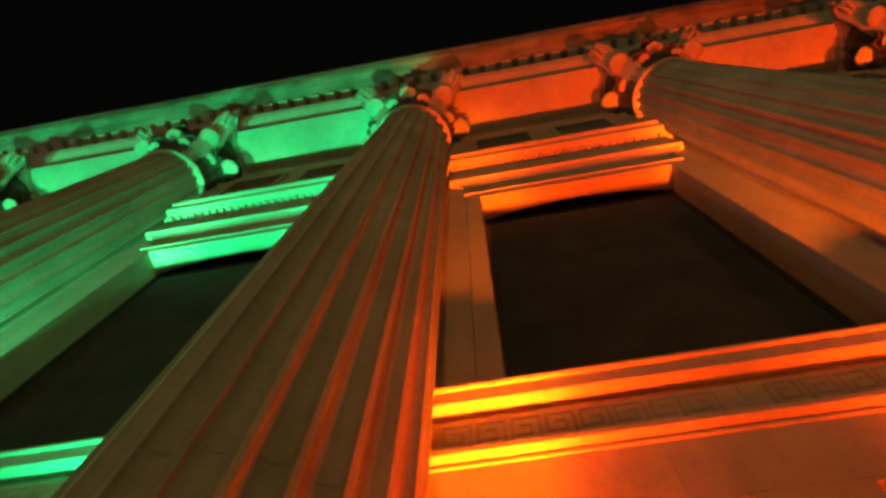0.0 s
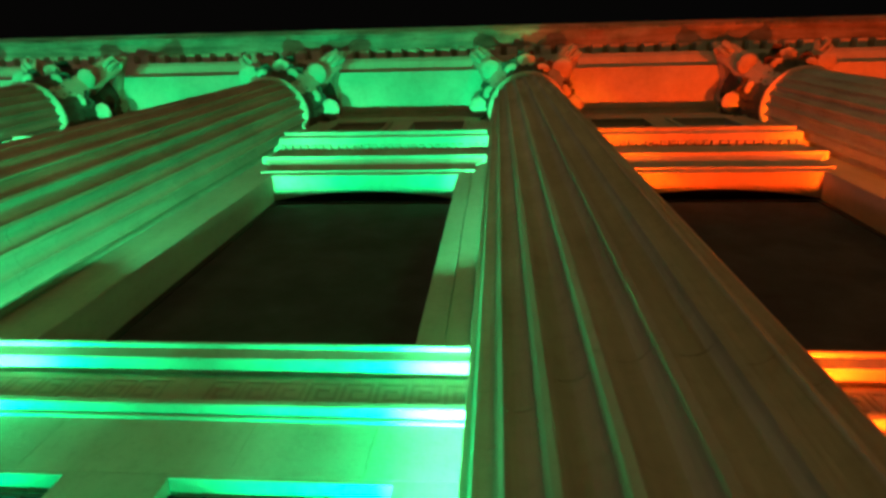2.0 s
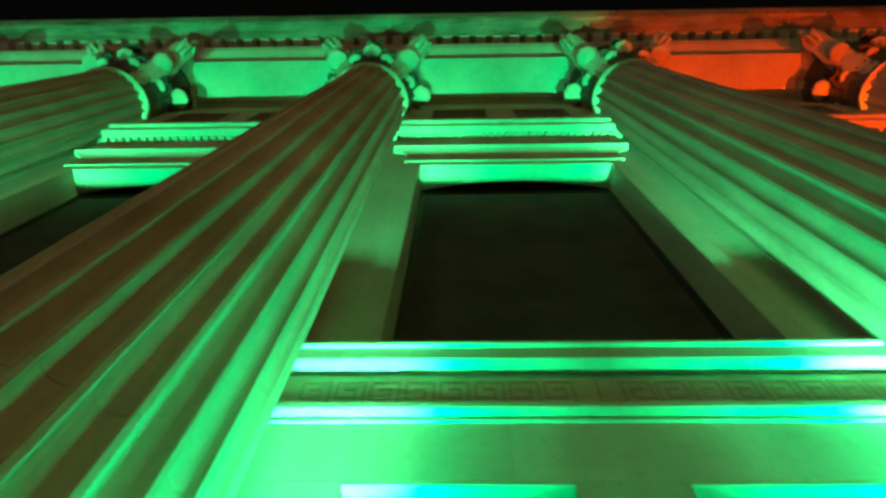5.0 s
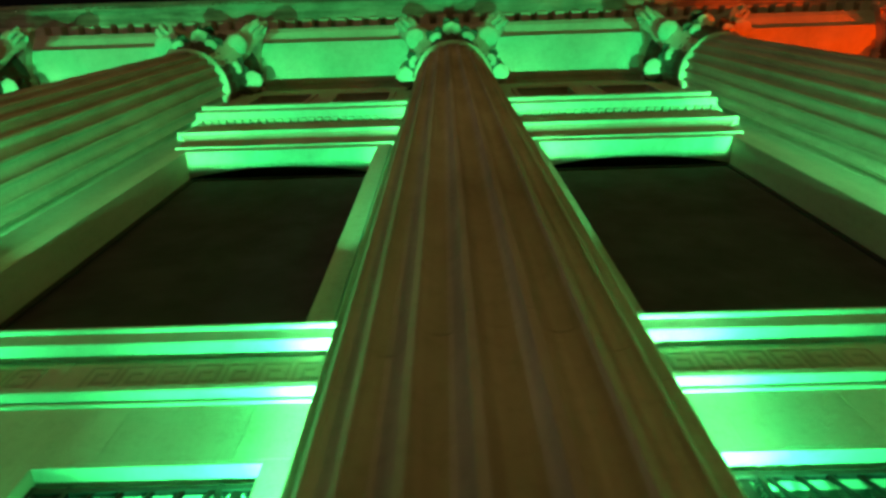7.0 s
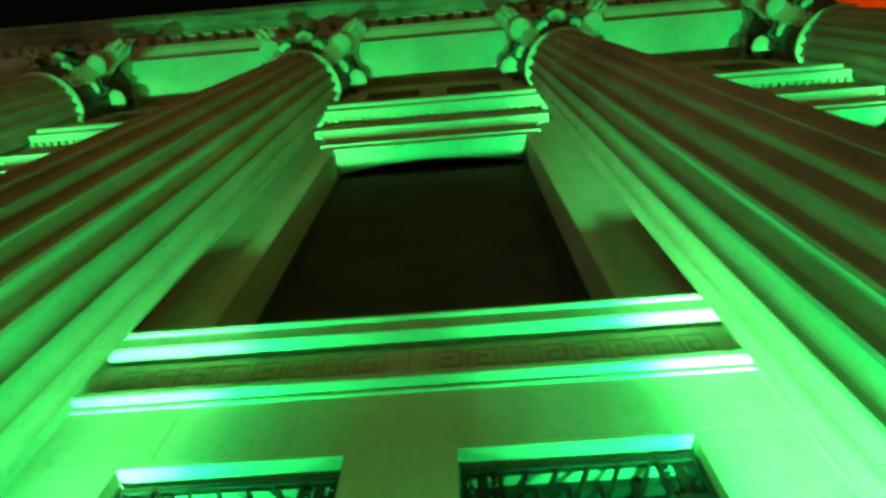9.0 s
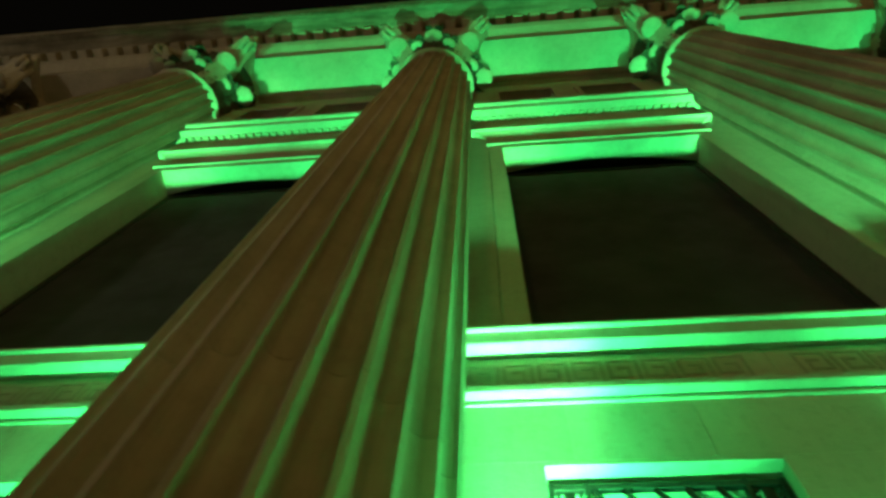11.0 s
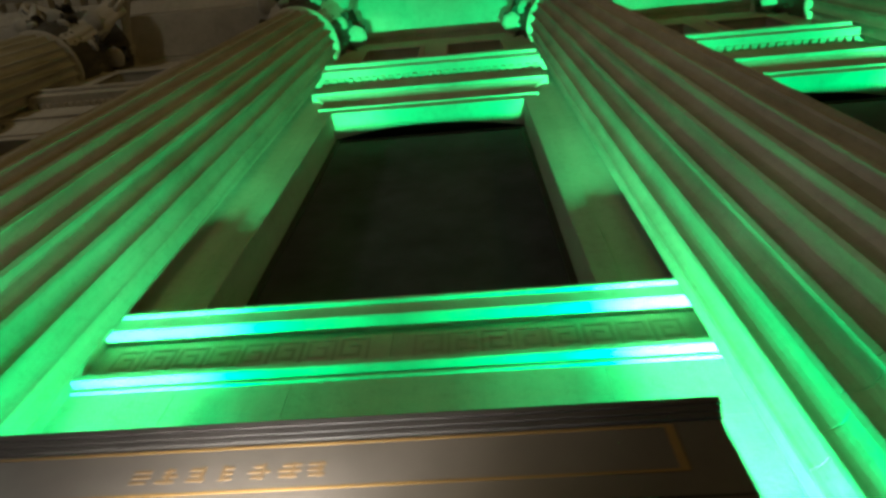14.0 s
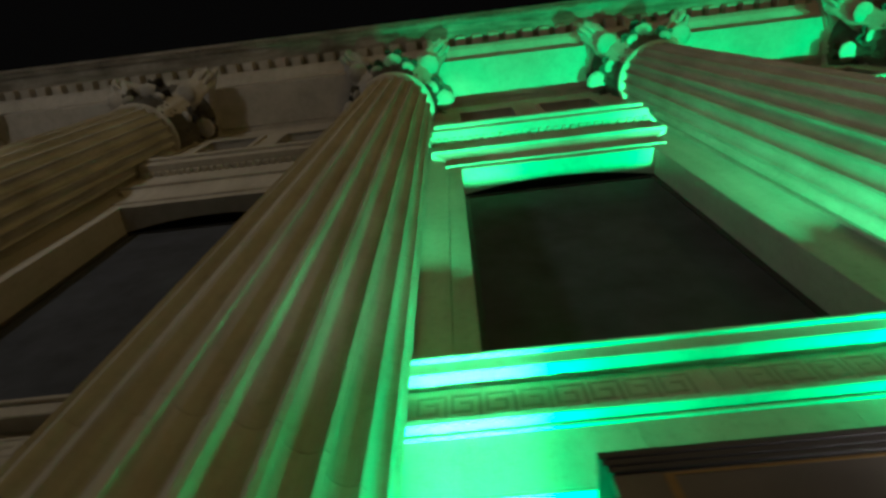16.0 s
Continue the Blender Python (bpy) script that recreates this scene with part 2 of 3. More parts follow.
dentil_mesh = mesh_of("dentil", box(-0.10, 0.10, -0.195, 0, 0, 0.255, 0.012), CARVED)
x = X_END[0] + 0.17
while x < X_END[1]:
    d = part("dentil", dentil_mesh, None, entab)
    d.location = (x, -1.098, 15.03)
    x += 1 / 3


# ---- columns ----
COL_Y, COL_DX, R_LOW, R_TOP, NECK, ABACUS = -0.475, 0.0, 0.592, 0.56, 11.5, 13.15
FLUTE = 0.425         # half of a hollow, as a share of its pitch


def shaft_radius(z):
    t = max(0.0, min(1.0, z / NECK))
    return R_LOW - (R_LOW - R_TOP) * t ** 1.6


def fluted(z0, z1):
    """A length of fluted shaft: 24 hollows with narrow flat fillets between."""
    bm = bmesh.new()
    rings = []
    arc = [(-math.cos(k * math.pi / 10), math.sin(k * math.pi / 10)) for k in range(11)]
    lip = 0.002
    for z, cut in ((z0, lip), (z0 + lip, 0.0), ((z0 + z1) / 2, 0.0), (z1 - lip, 0.0), (z1, lip)):
        r = shaft_radius(z)
        ring = []
        for f in range(24):
            for u, d in arc:
                a = 2 * math.pi * (f + FLUTE * u) / 24
                rr = r - d * 0.060 * r / 0.6 - cut
                ring.append(bm.verts.new((rr * math.cos(a), rr * math.sin(a), z)))
        rings.append(ring)
    n = len(rings[0])
    for a, b in zip(rings, rings[1:]):
        for i in range(n):
            bm.faces.new((a[i], a[(i + 1) % n], b[(i + 1) % n], b[i]))
    bm.faces.new(rings[0][::-1])
    bm.faces.new(rings[-1])
    return bm


def leaf(height, width, out, curl, base_r):
    """An acanthus leaf that rises along the bell, leans out and curls over at its tip; thick, lobed at the edge, with a rib."""
    bm = bmesh.new()
    nu, nv = 8, 14
    grid = {}
    for side in (0, 1):
        for j in range(nv + 1):
            v = j / nv
            if v < 0.72:
                s = v / 0.72
                r, z = base_r + out * 0.45 * s ** 2, height * s
                nr, nz = 1.0, -0.25
            else:
                a = (v - 0.72) / 0.28 * math.radians(205)
                cr = curl
                r = base_r + out * 0.45 + cr * (1 - math.cos(a))
                z = height + cr * math.sin(a)
                nr, nz = -math.cos(a), math.sin(a)
            lobes = 1 + 0.13 * math.sin(v * math.pi * 9)
            w = width * (0.72 + 0.42 * math.sin(math.pi * min(1, v * 1.05))) * lobes
            if v > 0.8:
                w *= math.sqrt(max(0.06, 1 - ((v - 0.8) / 0.2) ** 2.2))
            for i in range(nu + 1):
                u = i / nu * 2 - 1
                rib = 0.022 * (1 - abs(u)) ** 2 - 0.02 * u * u + 0.012 * math.cos(u * math.pi * 3)
                t = (0.0 if side else 0.035)
                grid[side, j, i] = bm.verts.new((r + (rib + t) * (1 if v < 0.72 else nr * -1), u * w, z + (0 if v < 0.72 else (rib + t) * nz * 0.6)))
    for side in (0, 1):
        for j in range(nv):
            for i in range(nu):
                q = (grid[side, j, i], grid[side, j, i + 1], grid[side, j + 1, i + 1], grid[side, j + 1, i])
                bm.faces.new(q if side == 0 else q[::-1])
    for j in range(nv):
        for i in (0, nu):
            bm.faces.new((grid[0, j, i], grid[0, j + 1, i], grid[1, j + 1, i], grid[1, j, i]))
    for j in (0, nv):
        for i in range(nu):
            bm.faces.new((grid[0, j, i], grid[0, j, i + 1], grid[1, j, i + 1], grid[1, j, i]))
    bmesh.ops.recalc_face_normals(bm, faces=bm.faces[:])
    return bm


def leaf_boss(r):
    """The rounded, drooping tip of a leaf, with notched rim."""
    bm = bmesh.new()
    bmesh.ops.create_uvsphere(bm, u_segments=32, v_segments=10, radius=r)
    for v in bm.verts:
        a = math.atan2(v.co.y, v.co.x)
        k = 1 + 0.03 * math.cos(a * 8) * min(1, math.hypot(v.co.x, v.co.y) / r)
        v.co.x *= k
        v.co.y *= k
        v.co.z *= 0.35
    return bm


def volute(turn):
    """A corner scroll: a tapering band wound in a spiral, standing on the diagonal."""
    pts, rad = [], []
    for i in range(12):
        t = i / 11
        pts.append((0.62 + 0.42 * t, turn * (0.17 - 0.12 * t), -0.62 + 0.60 * t ** 0.8))
        rad.append(0.055 - 0.012 * t)
    for i in range(1, 22):
        a = i / 21 * 2.1 * math.pi
        q = 0.16 * (1 - 0.72 * i / 21)
        pts.append((1.05 + q * math.sin(a), turn * 0.05, -0.145 + q * math.cos(a)))
        rad.append(0.045 - 0.016 * i / 21)
    return tube(pts, rad, 8)


def abacus_mesh():
    """A slab with four hollowed sides and cut corners, moulded in two steps."""
    bm = bmesh.new()
    half, dip = 0.90, 0.23
    rows = [(0.93, 0.0), (0.95, 0.05), (0.985, 0.065), (1.0, 0.13), (1.0, 0.18)]
    rings = []
    for k, z in rows:
        ring = []
        for s in range(4):
            turn = Matrix.Rotation(s * math.pi / 2, 3, "Z")
            for i in range(13):
                u = (i / 12 * 2 - 1)
                y = half - dip * (1 - u * u)
                ring.append(bm.verts.new(turn @ Vector((-u * (half - 0.05) * k, y * k, z)) ))
        rings.append(ring)
    n = len(rings[0])
    for a, b in zip(rings, rings[1:]):
        for i in range(n):
            bm.faces.new((a[i], a[(i + 1) % n], b[(i + 1) % n], b[i]))
    bm.faces.new(rings[0][::-1])
    bm.faces.new(rings[-1])
    bmesh.ops.recalc_face_normals(bm, faces=bm.faces[:])
    return bm


def fleuron():
    """A small flower on the middle of an abacus side: a boss with six petals."""
    bm = bmesh.new()
    bmesh.ops.create_uvsphere(bm, u_segments=10, v_segments=6, radius=0.05)
    for k in range(6):
        a = k * math.pi / 3
        m = Matrix.Translation((0, 0.075 * math.cos(a), 0.075 * math.sin(a))) @ Matrix.Diagonal((0.6, 1, 1, 1))
        bmesh.ops.create_uvsphere(bm, u_segments=8, v_segments=6, radius=0.048, matrix=m)
    return bm


def build_column(x):
    col = empty("column", (x + COL_DX, COL_Y, 0))
    tagged(col, "giant fluted limestone column with leafy Corinthian capital", "column", "columns of the facade")
    joints = [0.0, 0.95, 3.02, 5.1, 7.2, 9.4, NECK - 0.02]
    for a, b in zip(joints, joints[1:]):
        part("drum", fluted(a, b - 0.002), SHAFT, col)
    cap = empty("capital")
    cap.parent = col
    cap.location = (0, 0, 0)
    tagged(cap, "carved leafy Corinthian capital")
    ring = [(0.50, NECK - 0.03)] + [(0.575 + 0.03 * math.sin(a), NECK + 0.02 - 0.03 * math.cos(a)) for a in [math.pi * i / 8 for i in range(9)]] + [(0.50, NECK + 0.09)]
    part("astragal", lathe(ring, 64), CARVED, cap, smooth=True)
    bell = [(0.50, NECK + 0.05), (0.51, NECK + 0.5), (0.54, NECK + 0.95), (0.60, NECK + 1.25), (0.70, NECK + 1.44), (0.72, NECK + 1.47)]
    part("bell", lathe(bell, 48), DARK_CARVED, cap, smooth=True)
    low_leaf = mesh_of("lower_leaf", leaf(0.50, 0.175, 0.16, 0.085, 0.53), DARK_CARVED, True)
    high_leaf = mesh_of("upper_leaf", leaf(0.92, 0.18, 0.26, 0.10, 0.53), DARK_CARVED, True)
    boss = mesh_of("leaf_tip", leaf_boss(0.165), CARVED, True)
    small_boss = mesh_of("leaf_tip", leaf_boss(0.10), CARVED, True)
    for k in range(8):
        a = k * math.pi / 4
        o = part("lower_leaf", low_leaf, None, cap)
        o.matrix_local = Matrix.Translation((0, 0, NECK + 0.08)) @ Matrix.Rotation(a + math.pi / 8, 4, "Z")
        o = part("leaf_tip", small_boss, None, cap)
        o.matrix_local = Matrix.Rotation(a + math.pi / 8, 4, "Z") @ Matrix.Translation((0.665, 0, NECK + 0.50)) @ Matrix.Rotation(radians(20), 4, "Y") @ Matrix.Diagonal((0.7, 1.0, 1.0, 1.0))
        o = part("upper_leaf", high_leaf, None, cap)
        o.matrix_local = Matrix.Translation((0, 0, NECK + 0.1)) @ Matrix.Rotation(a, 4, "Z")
        if k != 2:
            o = part("leaf_tip", boss, None, cap)
            o.matrix_local = Matrix.Rotation(a, 4, "Z") @ Matrix.Translation((0.82 if k % 2 else 0.66 if k == 6 else 0.75, 0, NECK + 0.80)) @ Matrix.Rotation(radians(12), 4, "Y")
    corner = mesh_of("corner_leaf", leaf(1.20, 0.17, 1.15, 0.075, 0.54), CARVED, True)
    for k in range(4):
        a = k * math.pi / 2
        o = part("corner_leaf", corner, None, cap)
        o.matrix_local = Matrix.Translation((0, 0, NECK + 0.12)) @ Matrix.Rotation(a + math.pi / 4, 4, "Z")
        for s in (-1, 1):
            o = part("volute", volute(s), CARVED, cap, smooth=True)
            o.matrix_local = Matrix.Translation((0, 0, ABACUS - 0.18)) @ Matrix.Rotation(a + math.pi / 4, 4, "Z")
        o = part("fleuron", fleuron(), CARVED, cap, smooth=True)
        o.matrix_local = Matrix.Rotation(a, 4, "Z") @ Matrix.Translation((0.70, 0, ABACUS - 0.10))
    o = part("abacus", abacus_mesh(), CARVED, cap)
    o.location = (0, 0, ABACUS - 0.18)
    return col


first_column = build_column(COLUMNS[0])
for x in COLUMNS[1:]:
    copy_thing(first_column, pose(x + COL_DX, COL_Y, 0))


# ---- tall windows with surround and hood ----
def build_window(m):
    win = empty("window_1", (m, 0, 0))
    tagged(win, "tall dark window in a moulded limestone surround under a toothed hood", "window", kind="structure")
    part("pane", box(-HALF_W + 0.05, HALF_W - 0.05, 0.165, 0.18, SILL + 0.08, HEAD - 0.05), GLASS, win)
    fr = bmesh.new()
    for s in (-1, 1):
        add_box(fr, s * HALF_W, s * (HALF_W - 0.05), 0.148, 0.21, SILL, HEAD)
    add_box(fr, -HALF_W + 0.05, HALF_W - 0.05, 0.148, 0.21, HEAD - 0.05, HEAD)
    add_box(fr, -HALF_W + 0.05, HALF_W - 0.05, 0.148, 0.21, SILL, SILL + 0.08)
    part("window_frame", fr, FRAME, win)
    # Near-black sheet added to stand in for the bowed shadow on the soffit.
    part("head_shade", bowed(HALF_W - 0.004, 0.143, 0.110, HEAD - 0.014, HEAD - 0.002), SHADE_DARK, win, "thin dark bowed sheet under the lintel, painted as shade")
    for s in (-1, 1):
        a, b = sorted((s * HALF_W, s * 1.24))
        part("jamb_surround", box(a, b, -0.165, 0.145, SILL, 8.86, 0.006), STONE, win)
        a, b = sorted((s * 1.242, s * 1.997))
        part("wall_panel", box(a, b, -0.150, 0.05, SILL, 10.19, 0.006), STONE, win)
    part("lintel", box(-HALF_W, HALF_W, -0.165, 0.145, HEAD, 8.86, 0.004), STONE, win)
    part("hood_lip", prism([(0.05, 8.862), (-0.18, 8.862), (-0.185, 8.867), (-0.185, 8.885), (-0.17, 8.898), (0.05, 8.898)], -1.265, 1.265), STONE, win)
    part("hood_moulding", flare([(1.27, -0.165, 8.9), (1.27, -0.165, 9.20), (1.30, -0.17, 9.28), (1.35, -0.185, 9.35), (1.41, -0.213, 9.40)]), STONE, win)
    part("hood_shelf", prism([(0.05, 9.402), (-0.243, 9.402), (-0.25, 9.41), (-0.25, 9.45), (-0.235, 9.455), (-0.05, 9.47), (0.05, 9.47)], -1.44, 1.44), STONE, win)
    part("hood_frieze", box(-1.43, 1.43, -0.212, 0.05, 9.472, 10.075), STONE, win)
    part("hood_corona", prism([(0.05, 10.077), (-0.362, 10.077), (-0.369, 10.085), (-0.369, 10.24), (0.05, 10.24)], -1.425, 1.425), STONE, win)
    part("hood_cyma", prism([(0.05, 10.242), (-0.408, 10.242), (-0.414, 10.25), (-0.42, 10.28), (-0.42, 10.32), (-0.30, 10.35), (0.05, 10.35)], -1.40, 1.40), STONE, win)
    tooth = mesh_of("hood_dentil", box(-0.032, 0.032, -0.062, 0, 0, 0.065, 0.004), CARVED)
    x = -1.36
    while x < 1.38:
        o = part("hood_dentil", tooth, None, win)
        o.location = (x, -0.211, 10.005)
        x += 0.1048
    return win


def build_attic(m):
    att = empty("window_1", (m, 0, 0))
    tagged(att, "pair of low dark attic windows in stone frames", "window", kind="structure")
    for s in (-1, 1):
        a, b = sorted((s * ATTIC_IN, s * ATTIC_OUT))
        part("pane", box(a, b, UPPER + 0.14, UPPER + 0.16, ATTIC_SILL, ATTIC_HEAD), GLASS, att)
        fr = bmesh.new()
        for p, q, z0, z1 in ((a - 0.07, a, ATTIC_SILL, ATTIC_HEAD), (b, b + 0.07, ATTIC_SILL, ATTIC_HEAD), (a - 0.07, b + 0.07, ATTIC_HEAD, ATTIC_HEAD + 0.08)):
            add_box(fr, p, q, UPPER - 0.03, UPPER + 0.02, z0, z1)
        part("stone_frame", fr, STONE, att)
    return att


# ---- band with key pattern between the storeys ----
def key_unit(flip):
    """One turn of the key pattern, as raised square bars."""
    bm = bmesh.new()
    w, h, b = 0.150, 0.205, 0.017
    bars = [(0, b, 0, h), (0, w, h - b, h), (w - b, w, 0.055, h), (0.042, w, 0.055, 0.055 + b), (0.042, 0.042 + b, 0.055, 0.145), (0.042, 0.105, 0.145 - b, 0.145)]
    for x0, x1, z0, z1 in bars:
        if flip:
            x0, x1 = -x1, -x0
        add_box(bm, x0, x1, -0.003, 0.004, z0, z1)
    return bm


KEY_MESHES = [mesh_of("key_ornament", key_unit(f), KEY_STONE) for f in (False, True)]


def build_band(m):
    band = empty("trim_band", (m, 0, 0))
    tagged(band, "moulded limestone band with a carved key pattern", "string course", kind="structure")
    e = 1.53
    part("lower_moulding", prism([(0.02, 3.952), (-0.135, 3.952), (-0.139, 3.956), (-0.139, 3.97), (-0.128, 3.973), (-0.128, 3.984), (-0.177, 3.986), (-0.184, 3.992), (-0.184, 4.028), (-0.13, 4.035), (0.02, 4.035)], -e, e), STONE, band)
    for x0, x1 in ((-e, -0.002), (0.002, e)):
        part("key_fascia", box(x0, x1, -0.130, 0.02, 4.037, 4.340), STONE, band)
    part("cornice_moulding", prism([(0.02, 4.342), (-0.215, 4.342), (-0.222, 4.349), (-0.222, 4.449), (0.02, 4.449)], -e, e), STONE, band)
    for x0, x1 in ((-e, -0.001), (0.001, e)):
        part("cap_moulding", prism([(0.02, 4.451), (-0.239, 4.451), (-0.245, 4.457), (-0.245, 4.478), (-0.15, 4.497), (0.10, 4.502), (0.10, 4.462), (0.02, 4.462)], x0, x1), STONE, band)
    for k in range(8):
        for s in (0, 1):
            o = part("key_ornament", KEY_MESHES[s], None, band)
            o.location = ((0.11 + k * 0.167) * (-1 if s else 1), -0.130, 4.077)
    return band


# ---- small windows with iron grilles ----
def build_low_window(m, s):
    a, b = sorted((s * LOW_IN, s * LOW_OUT))
    w = empty("window_1", (m, 0, 0))
    tagged(w, "small window with pale blind behind an ornate iron grille", "window", kind="structure")
    part("blind", box(a, b, 0.14, 0.15, LOW_SILL, LOW_HEAD), BLIND, w)
    fr = bmesh.new()
    for p, q, z0, z1 in ((a, a + 0.045, LOW_SILL, LOW_HEAD), (b - 0.045, b, LOW_SILL, LOW_HEAD), (a + 0.045, b - 0.045, LOW_HEAD - 0.05, LOW_HEAD), (a + 0.045, b - 0.045, LOW_SILL, LOW_SILL + 0.05)):
        add_box(fr, p, q, 0.07, 0.135, z0, z1)
    part("window_frame", fr, FRAME, w)
    grille = empty("grille")
    grille.parent = w
    tagged(grille, "black wrought iron grille with diagonal bars")
    y = BASE + 0.075
    top, foot = LOW_HEAD - 0.05, LOW_HEAD - 0.25
    for z in (top, foot, foot - 0.05, LOW_SILL + 0.1):
        part("rail", box(a + 0.01, b - 0.01, y - 0.014, y + 0.014, z - 0.015, z + 0.015, 0.003), IRON, grille)
    for x in (a + 0.02, a + 0.155, b - 0.155, b - 0.02):
        part("upright", box(x - 0.011, x + 0.011, y - 0.016, y + 0.016, LOW_SILL, LOW_HEAD - 0.03, 0.003), IRON, grille)
    n = 5
    step = (b - a - 0.33) / n
    for k in range(n + 1):
        x = a + 0.165 + k * step
        lean = s * 0.10
        if a + 0.15 < x + lean < b - 0.15:
            part("diagonal_bar", tube([(x, y, foot), (x + lean * 0.55, y, (top + foot) / 2), (x + lean, y, top)], 0.012, 6), IRON, grille)
        part("spike", tube([(x, y - 0.02, foot - 0.01), (x, y - 0.02, foot + 0.045), (x, y - 0.02, foot + 0.10)], [0.009, 0.013, 0.002], 6), IRON, grille)
        part("upright_bar", tube([(x, y, LOW_SILL), (x, y, foot - 0.05)], 0.009, 6), IRON, grille)
    for x in (a + 0.0875, b - 0.0875):
        part("plate", box(x - 0.022, x + 0.022, y - 0.006, y + 0.006, foot + 0.02, top - 0.02, 0.003), IRON, grille)
        for dx in (-0.042, 0.042):
            beads = bmesh.new()
            for q in range(5):
                bmesh.ops.create_icosphere(beads, subdivisions=1, radius=0.0125, matrix=Matrix.Translation((x + dx, y, foot + 0.035 + q * 0.033)))
            part("bead_bar", beads, IRON, grille)
    return w


first = build_window(MIDS[0]), build_attic(MIDS[0]), build_band(MIDS[0]), build_low_window(MIDS[0], -1), build_low_window(MIDS[0], 1)
count = 0
for m in MIDS:
    for i, ob in enumerate(first):
        c = ob if m == MIDS[0] else copy_thing(ob, pose(m, 0, 0))
        if i != 2:
            count += 1
            c.name = "window_%d" % count


# ---- coloured floodlights at the foot of the wall ----
def build_floodlight(x, y, colour, name):
    fl = empty("floodlight", (x, y, 0))
    tagged(fl, "small black %s floodlight on the pavement, tilted upward" % name, "floodlight", "floodlights at the wall")
    part("housing", lathe([(0.05, 0.05), (0.09, 0.08), (0.10, 0.20), (0.085, 0.205), (0.08, 0.19)], 24), METAL, fl, smooth=True)
    part("lens", lathe([(0.078, 0.192), (0.078, 0.198)], 24), glow("%s_lens" % name, colour, 30.0), fl, "%s glowing lens" % name)
    part("foot", box(-0.10, 0.10, -0.05, 0.05, 0, 0.05, 0.008), METAL, fl)
    return fl


for m, colour in BAY_COLOUR.items():
    name = "green" if colour is GREEN else "orange"
    for s in (-1, 1):
        x = m + s * LAMP_X[s]
        build_floodlight(x, LAMP_Y, colour, name)
        place, swing = (x, LAMP_Y, LAMP_Z), (0.30 if s > 0 else -0.08)
        lamp("floodlight_core", "SPOT", place, (x + swing, LAMP_Y + 0.33, 4.5), HOT[colour], CORE_POWER * (1.0 + 0.4 * s), 0.05, 14, 1.0)
        lamp("floodlight_beam", "SPOT", place, (x + swing, LAMP_Y + 0.30, 4.5), colour, BEAM_POWER * (1.0 + 0.25 * s), 0.05, 22, 1.0)
        lamp("floodlight_wash", "SPOT", place, (x + s * 0.1, LAMP_Y + 0.10, 8.0), colour, WASH_POWER * (1.0 + 0.12 * s), 0.05, 36, 1.0)
        lamp("floodlight_spill", "SPOT", place, (x - s * 0.5, LAMP_Y + 0.5, 8.0), colour, SPILL_POWER, 0.05, 110, 1.0)


# ---- street lamps across the pavement, behind the walker ----
def build_street_lamp(place):
    x, y, z = place
    sl = empty("street_lamp", (x, y - 0.9, 0))
    tagged(sl, "tall grey street lamp with a curved arm, lit", "street lamp", "street lamps")
    part("pole", tube([(0, 0, 0), (0, 0, z * 0.5), (0, 0, z + 0.1)], [0.10, 0.08, 0.06], 16), METAL, sl, smooth=True)
    part("arm", tube([(0, 0, z + 0.05), (0, 0.3, z + 0.3), (0, 0.8, z + 0.32)], 0.035, 10), METAL, sl, smooth=True)
    part("lamp_head", box(-0.15, 0.15, 0.62, 1.18, z + 0.2, z + 0.33, 0.03), METAL, sl)


for place, colour, power in STREET:
    build_street_lamp(place)
    lamp("street_light", "POINT", place, (place[0], 0, 0), colour, power, 0.35)


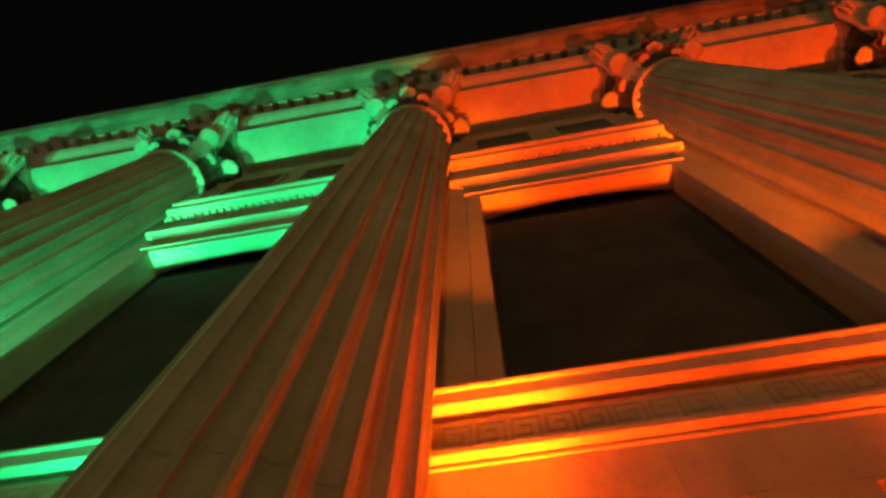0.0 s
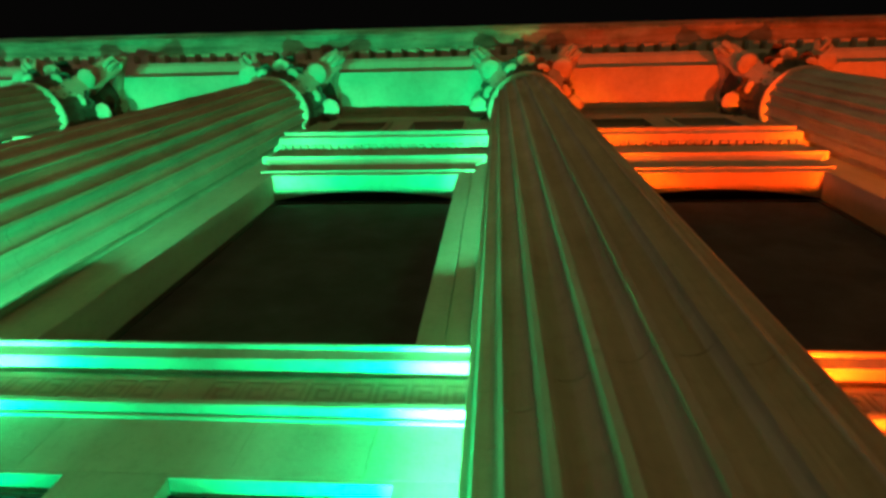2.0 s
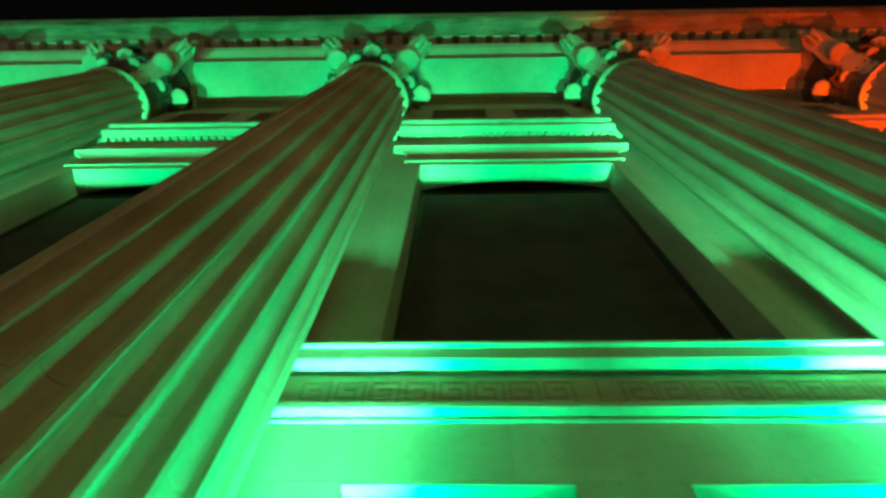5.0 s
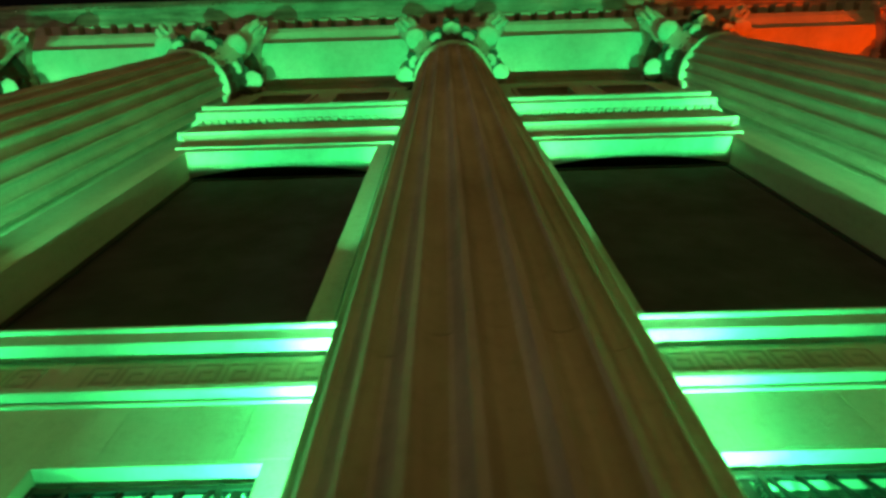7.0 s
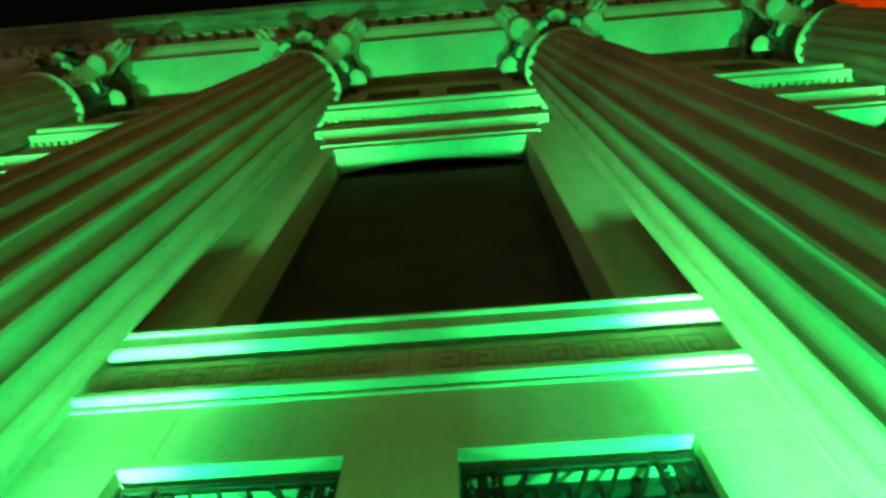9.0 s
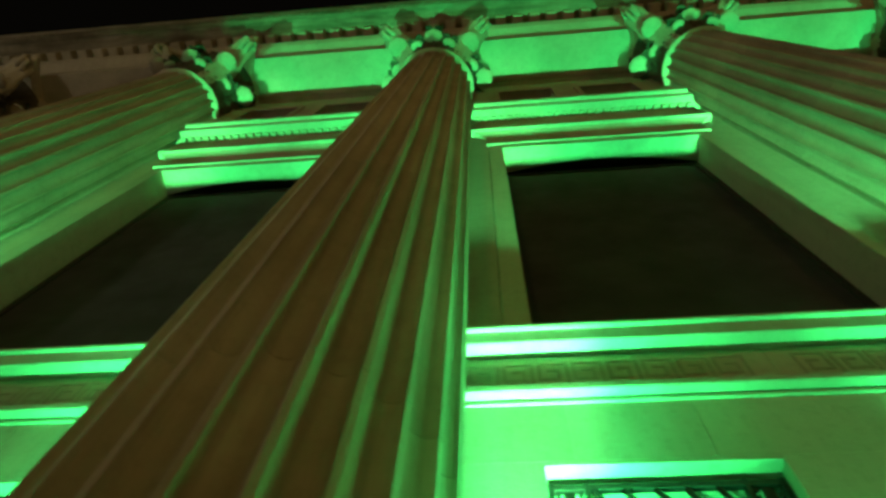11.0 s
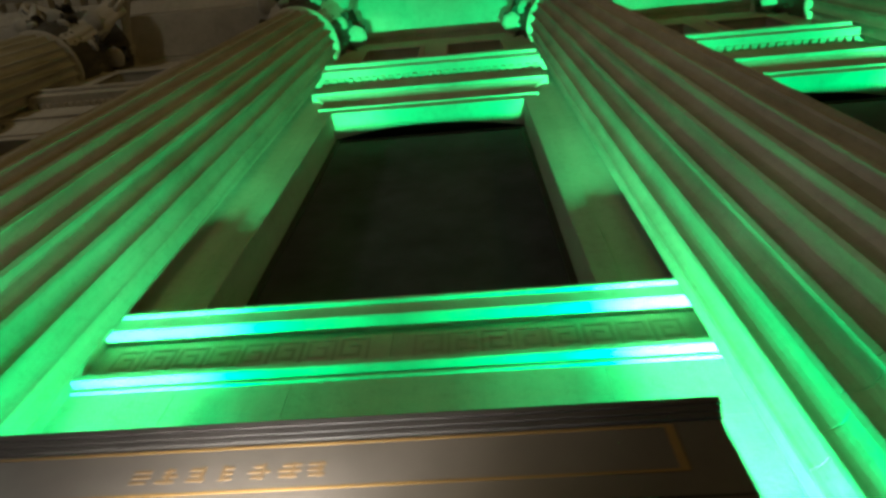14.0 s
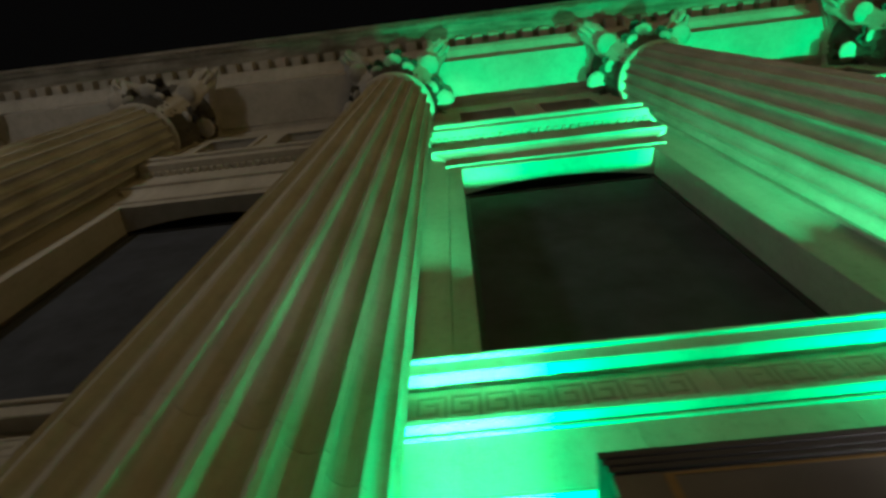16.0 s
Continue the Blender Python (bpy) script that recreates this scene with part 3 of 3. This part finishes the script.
# ---- dark lacquered entrance portal with gilt lines ----
def build_canopy():
    x0, x1, y0 = -10.893, -9.124, -1.146
    top, low = 2.525, 2.301
    c = empty("entrance_portal", ((x0 + x1) / 2, y0, 0))
    tagged(c, "dark lacquered entrance portal with gilt frame lines and lettering", "portal")
    mid = (x0 + x1) / 2
    w = (x1 - x0) / 2

    def local(bm):
        for v in bm.verts:
            v.co.y -= y0
        return bm
    fascia = part("fascia", local(box(-w, w, y0, y0 + 0.014, low, 2.468, 0.003)), SIGN, c)
    for s in (-1, 1):
        a, b = sorted((s * w, s * (w - 0.05)))
        part("side_panel", local(box(a, b, y0 + 0.052, y0 + 0.22, 0, 2.468, 0.003)), SIGN, c)
        a, b = sorted((s * w, s * (w - 0.16)))
        part("post", local(box(a, b, y0, y0 + 0.05, 0, low - 0.002, 0.003)), SIGN, c)
    part("soffit", local(box(-w + 0.052, w - 0.052, y0 + 0.016, y0 + 0.22, low + 0.02, low + 0.05)), BLIND, c)
    part("lamp_strip", local(box(0.30, 0.72, y0 + 0.016, y0 + 0.205, low - 0.003, low + 0.018, 0.004)), WHITE_GLOW, c, "lit white lamp strip")
    part("lower_cornice", local(box(-w - 0.004, w + 0.004, y0 - 0.004, y0 + 0.224, 2.470, 2.485, 0.003)), SIGN_UNLIT, c)
    part("middle_cornice", local(box(-w - 0.009, w + 0.009, y0 - 0.0045, y0 + 0.228, 2.487, 2.504, 0.003)), SIGN_UNLIT, c)
    part("top_cornice", local(box(-w - 0.014, w + 0.014, y0 - 0.005, y0 + 0.232, 2.506, top, 0.003)), SIGN_UNLIT, c)
    gx0, gx1, gz0, gz1, t, tv = -w + 0.085, w - 0.09, 2.352, 2.461, 0.006, 0.016
    for p in ((gx0, gx1, gz1 - t, gz1), (gx0, gx1, gz0, gz0 + t), (gx0, gx0 + tv, gz0 + t, gz1 - t), (gx1 - tv, gx1, gz0 + t, gz1 - t)):
        part("gilt_line", local(box(p[0], p[1], y0 - 0.0015, y0 + 0.001, p[2], p[3])), GOLD, fascia)
    rnd = random.Random(5)
    for k in range(7):
        x = -10.19 - mid + k * 0.0545
        for j in range(3):
            zz = 2.382 + j * 0.0125
            part("letter_bar", local(box(x + rnd.uniform(0, 0.012), x + rnd.uniform(0.026, 0.042), y0 - 0.0015, y0 + 0.001, zz, zz + 0.006)), LETTER, fascia)
        if k:
            xx = x + rnd.uniform(0.008, 0.026)
            part("letter_bar", local(box(xx, xx + 0.006, y0 - 0.0021, y0 + 0.001, 2.380, 2.415)), LETTER, fascia)
    return c


build_canopy()
sign_lamp = empty("sign_lamp", (-9.95, -1.30, 0))
tagged(sign_lamp, "small white lamp on a thin stand before the portal, lit", "sign lamp")
part("stand", tube([(0, 0, 0), (0, 0, 1.0), (0, 0, 2.02)], 0.012, 8), METAL, sign_lamp)
part("shade", lathe([(0.02, 2.02), (0.05, 2.04), (0.055, 2.08), (0.045, 2.075)], 16), METAL, sign_lamp, smooth=True)
lamp("sign_light", "SPOT", (-9.95, -1.30, 2.11), (-9.95, -1.146, 2.31), (1.0, 0.92, 0.88), 44.0, 0.05, 150, 1.0)

# ---- dressed stones of the lower wall ----
cache = {}


def ashlar(x0, x1, z0, z1):
    key = (round(x1 - x0, 3), round(z1 - z0, 3))
    if key not in cache:
        cache[key] = mesh_of("stone_block", box(-key[0] / 2 + 0.001, key[0] / 2 - 0.001, 0.0, 0.03, 0.001, key[1] - 0.001), STONE)
    o = part("stone_block", cache[key], None, wall)
    o.location = ((x0 + x1) / 2, BASE, z0)


for m in MIDS:
    for x0, x1 in ((-1.6, -1.0), (-1.0, -0.45), (-0.45, 0.45), (0.45, 1.0), (1.0, 1.6)):
        ashlar(m + x0, m + x1, 3.585, 3.951)
    for x0, x1 in ((-1.6, -LOW_OUT), (-LOW_IN, LOW_IN), (LOW_OUT, 1.6)):
        ashlar(m + x0, m + x1, 3.08, 3.585)
        ashlar(m + x0, m + x1, 2.58, 3.08)
        ashlar(m + x0, m + x1, 2.08, 2.58)
    for s in (-1, 1):
        a, b = sorted((s * LOW_IN, s * LOW_OUT))
        ashlar(m + a, m + b, LOW_HEAD, 3.585)
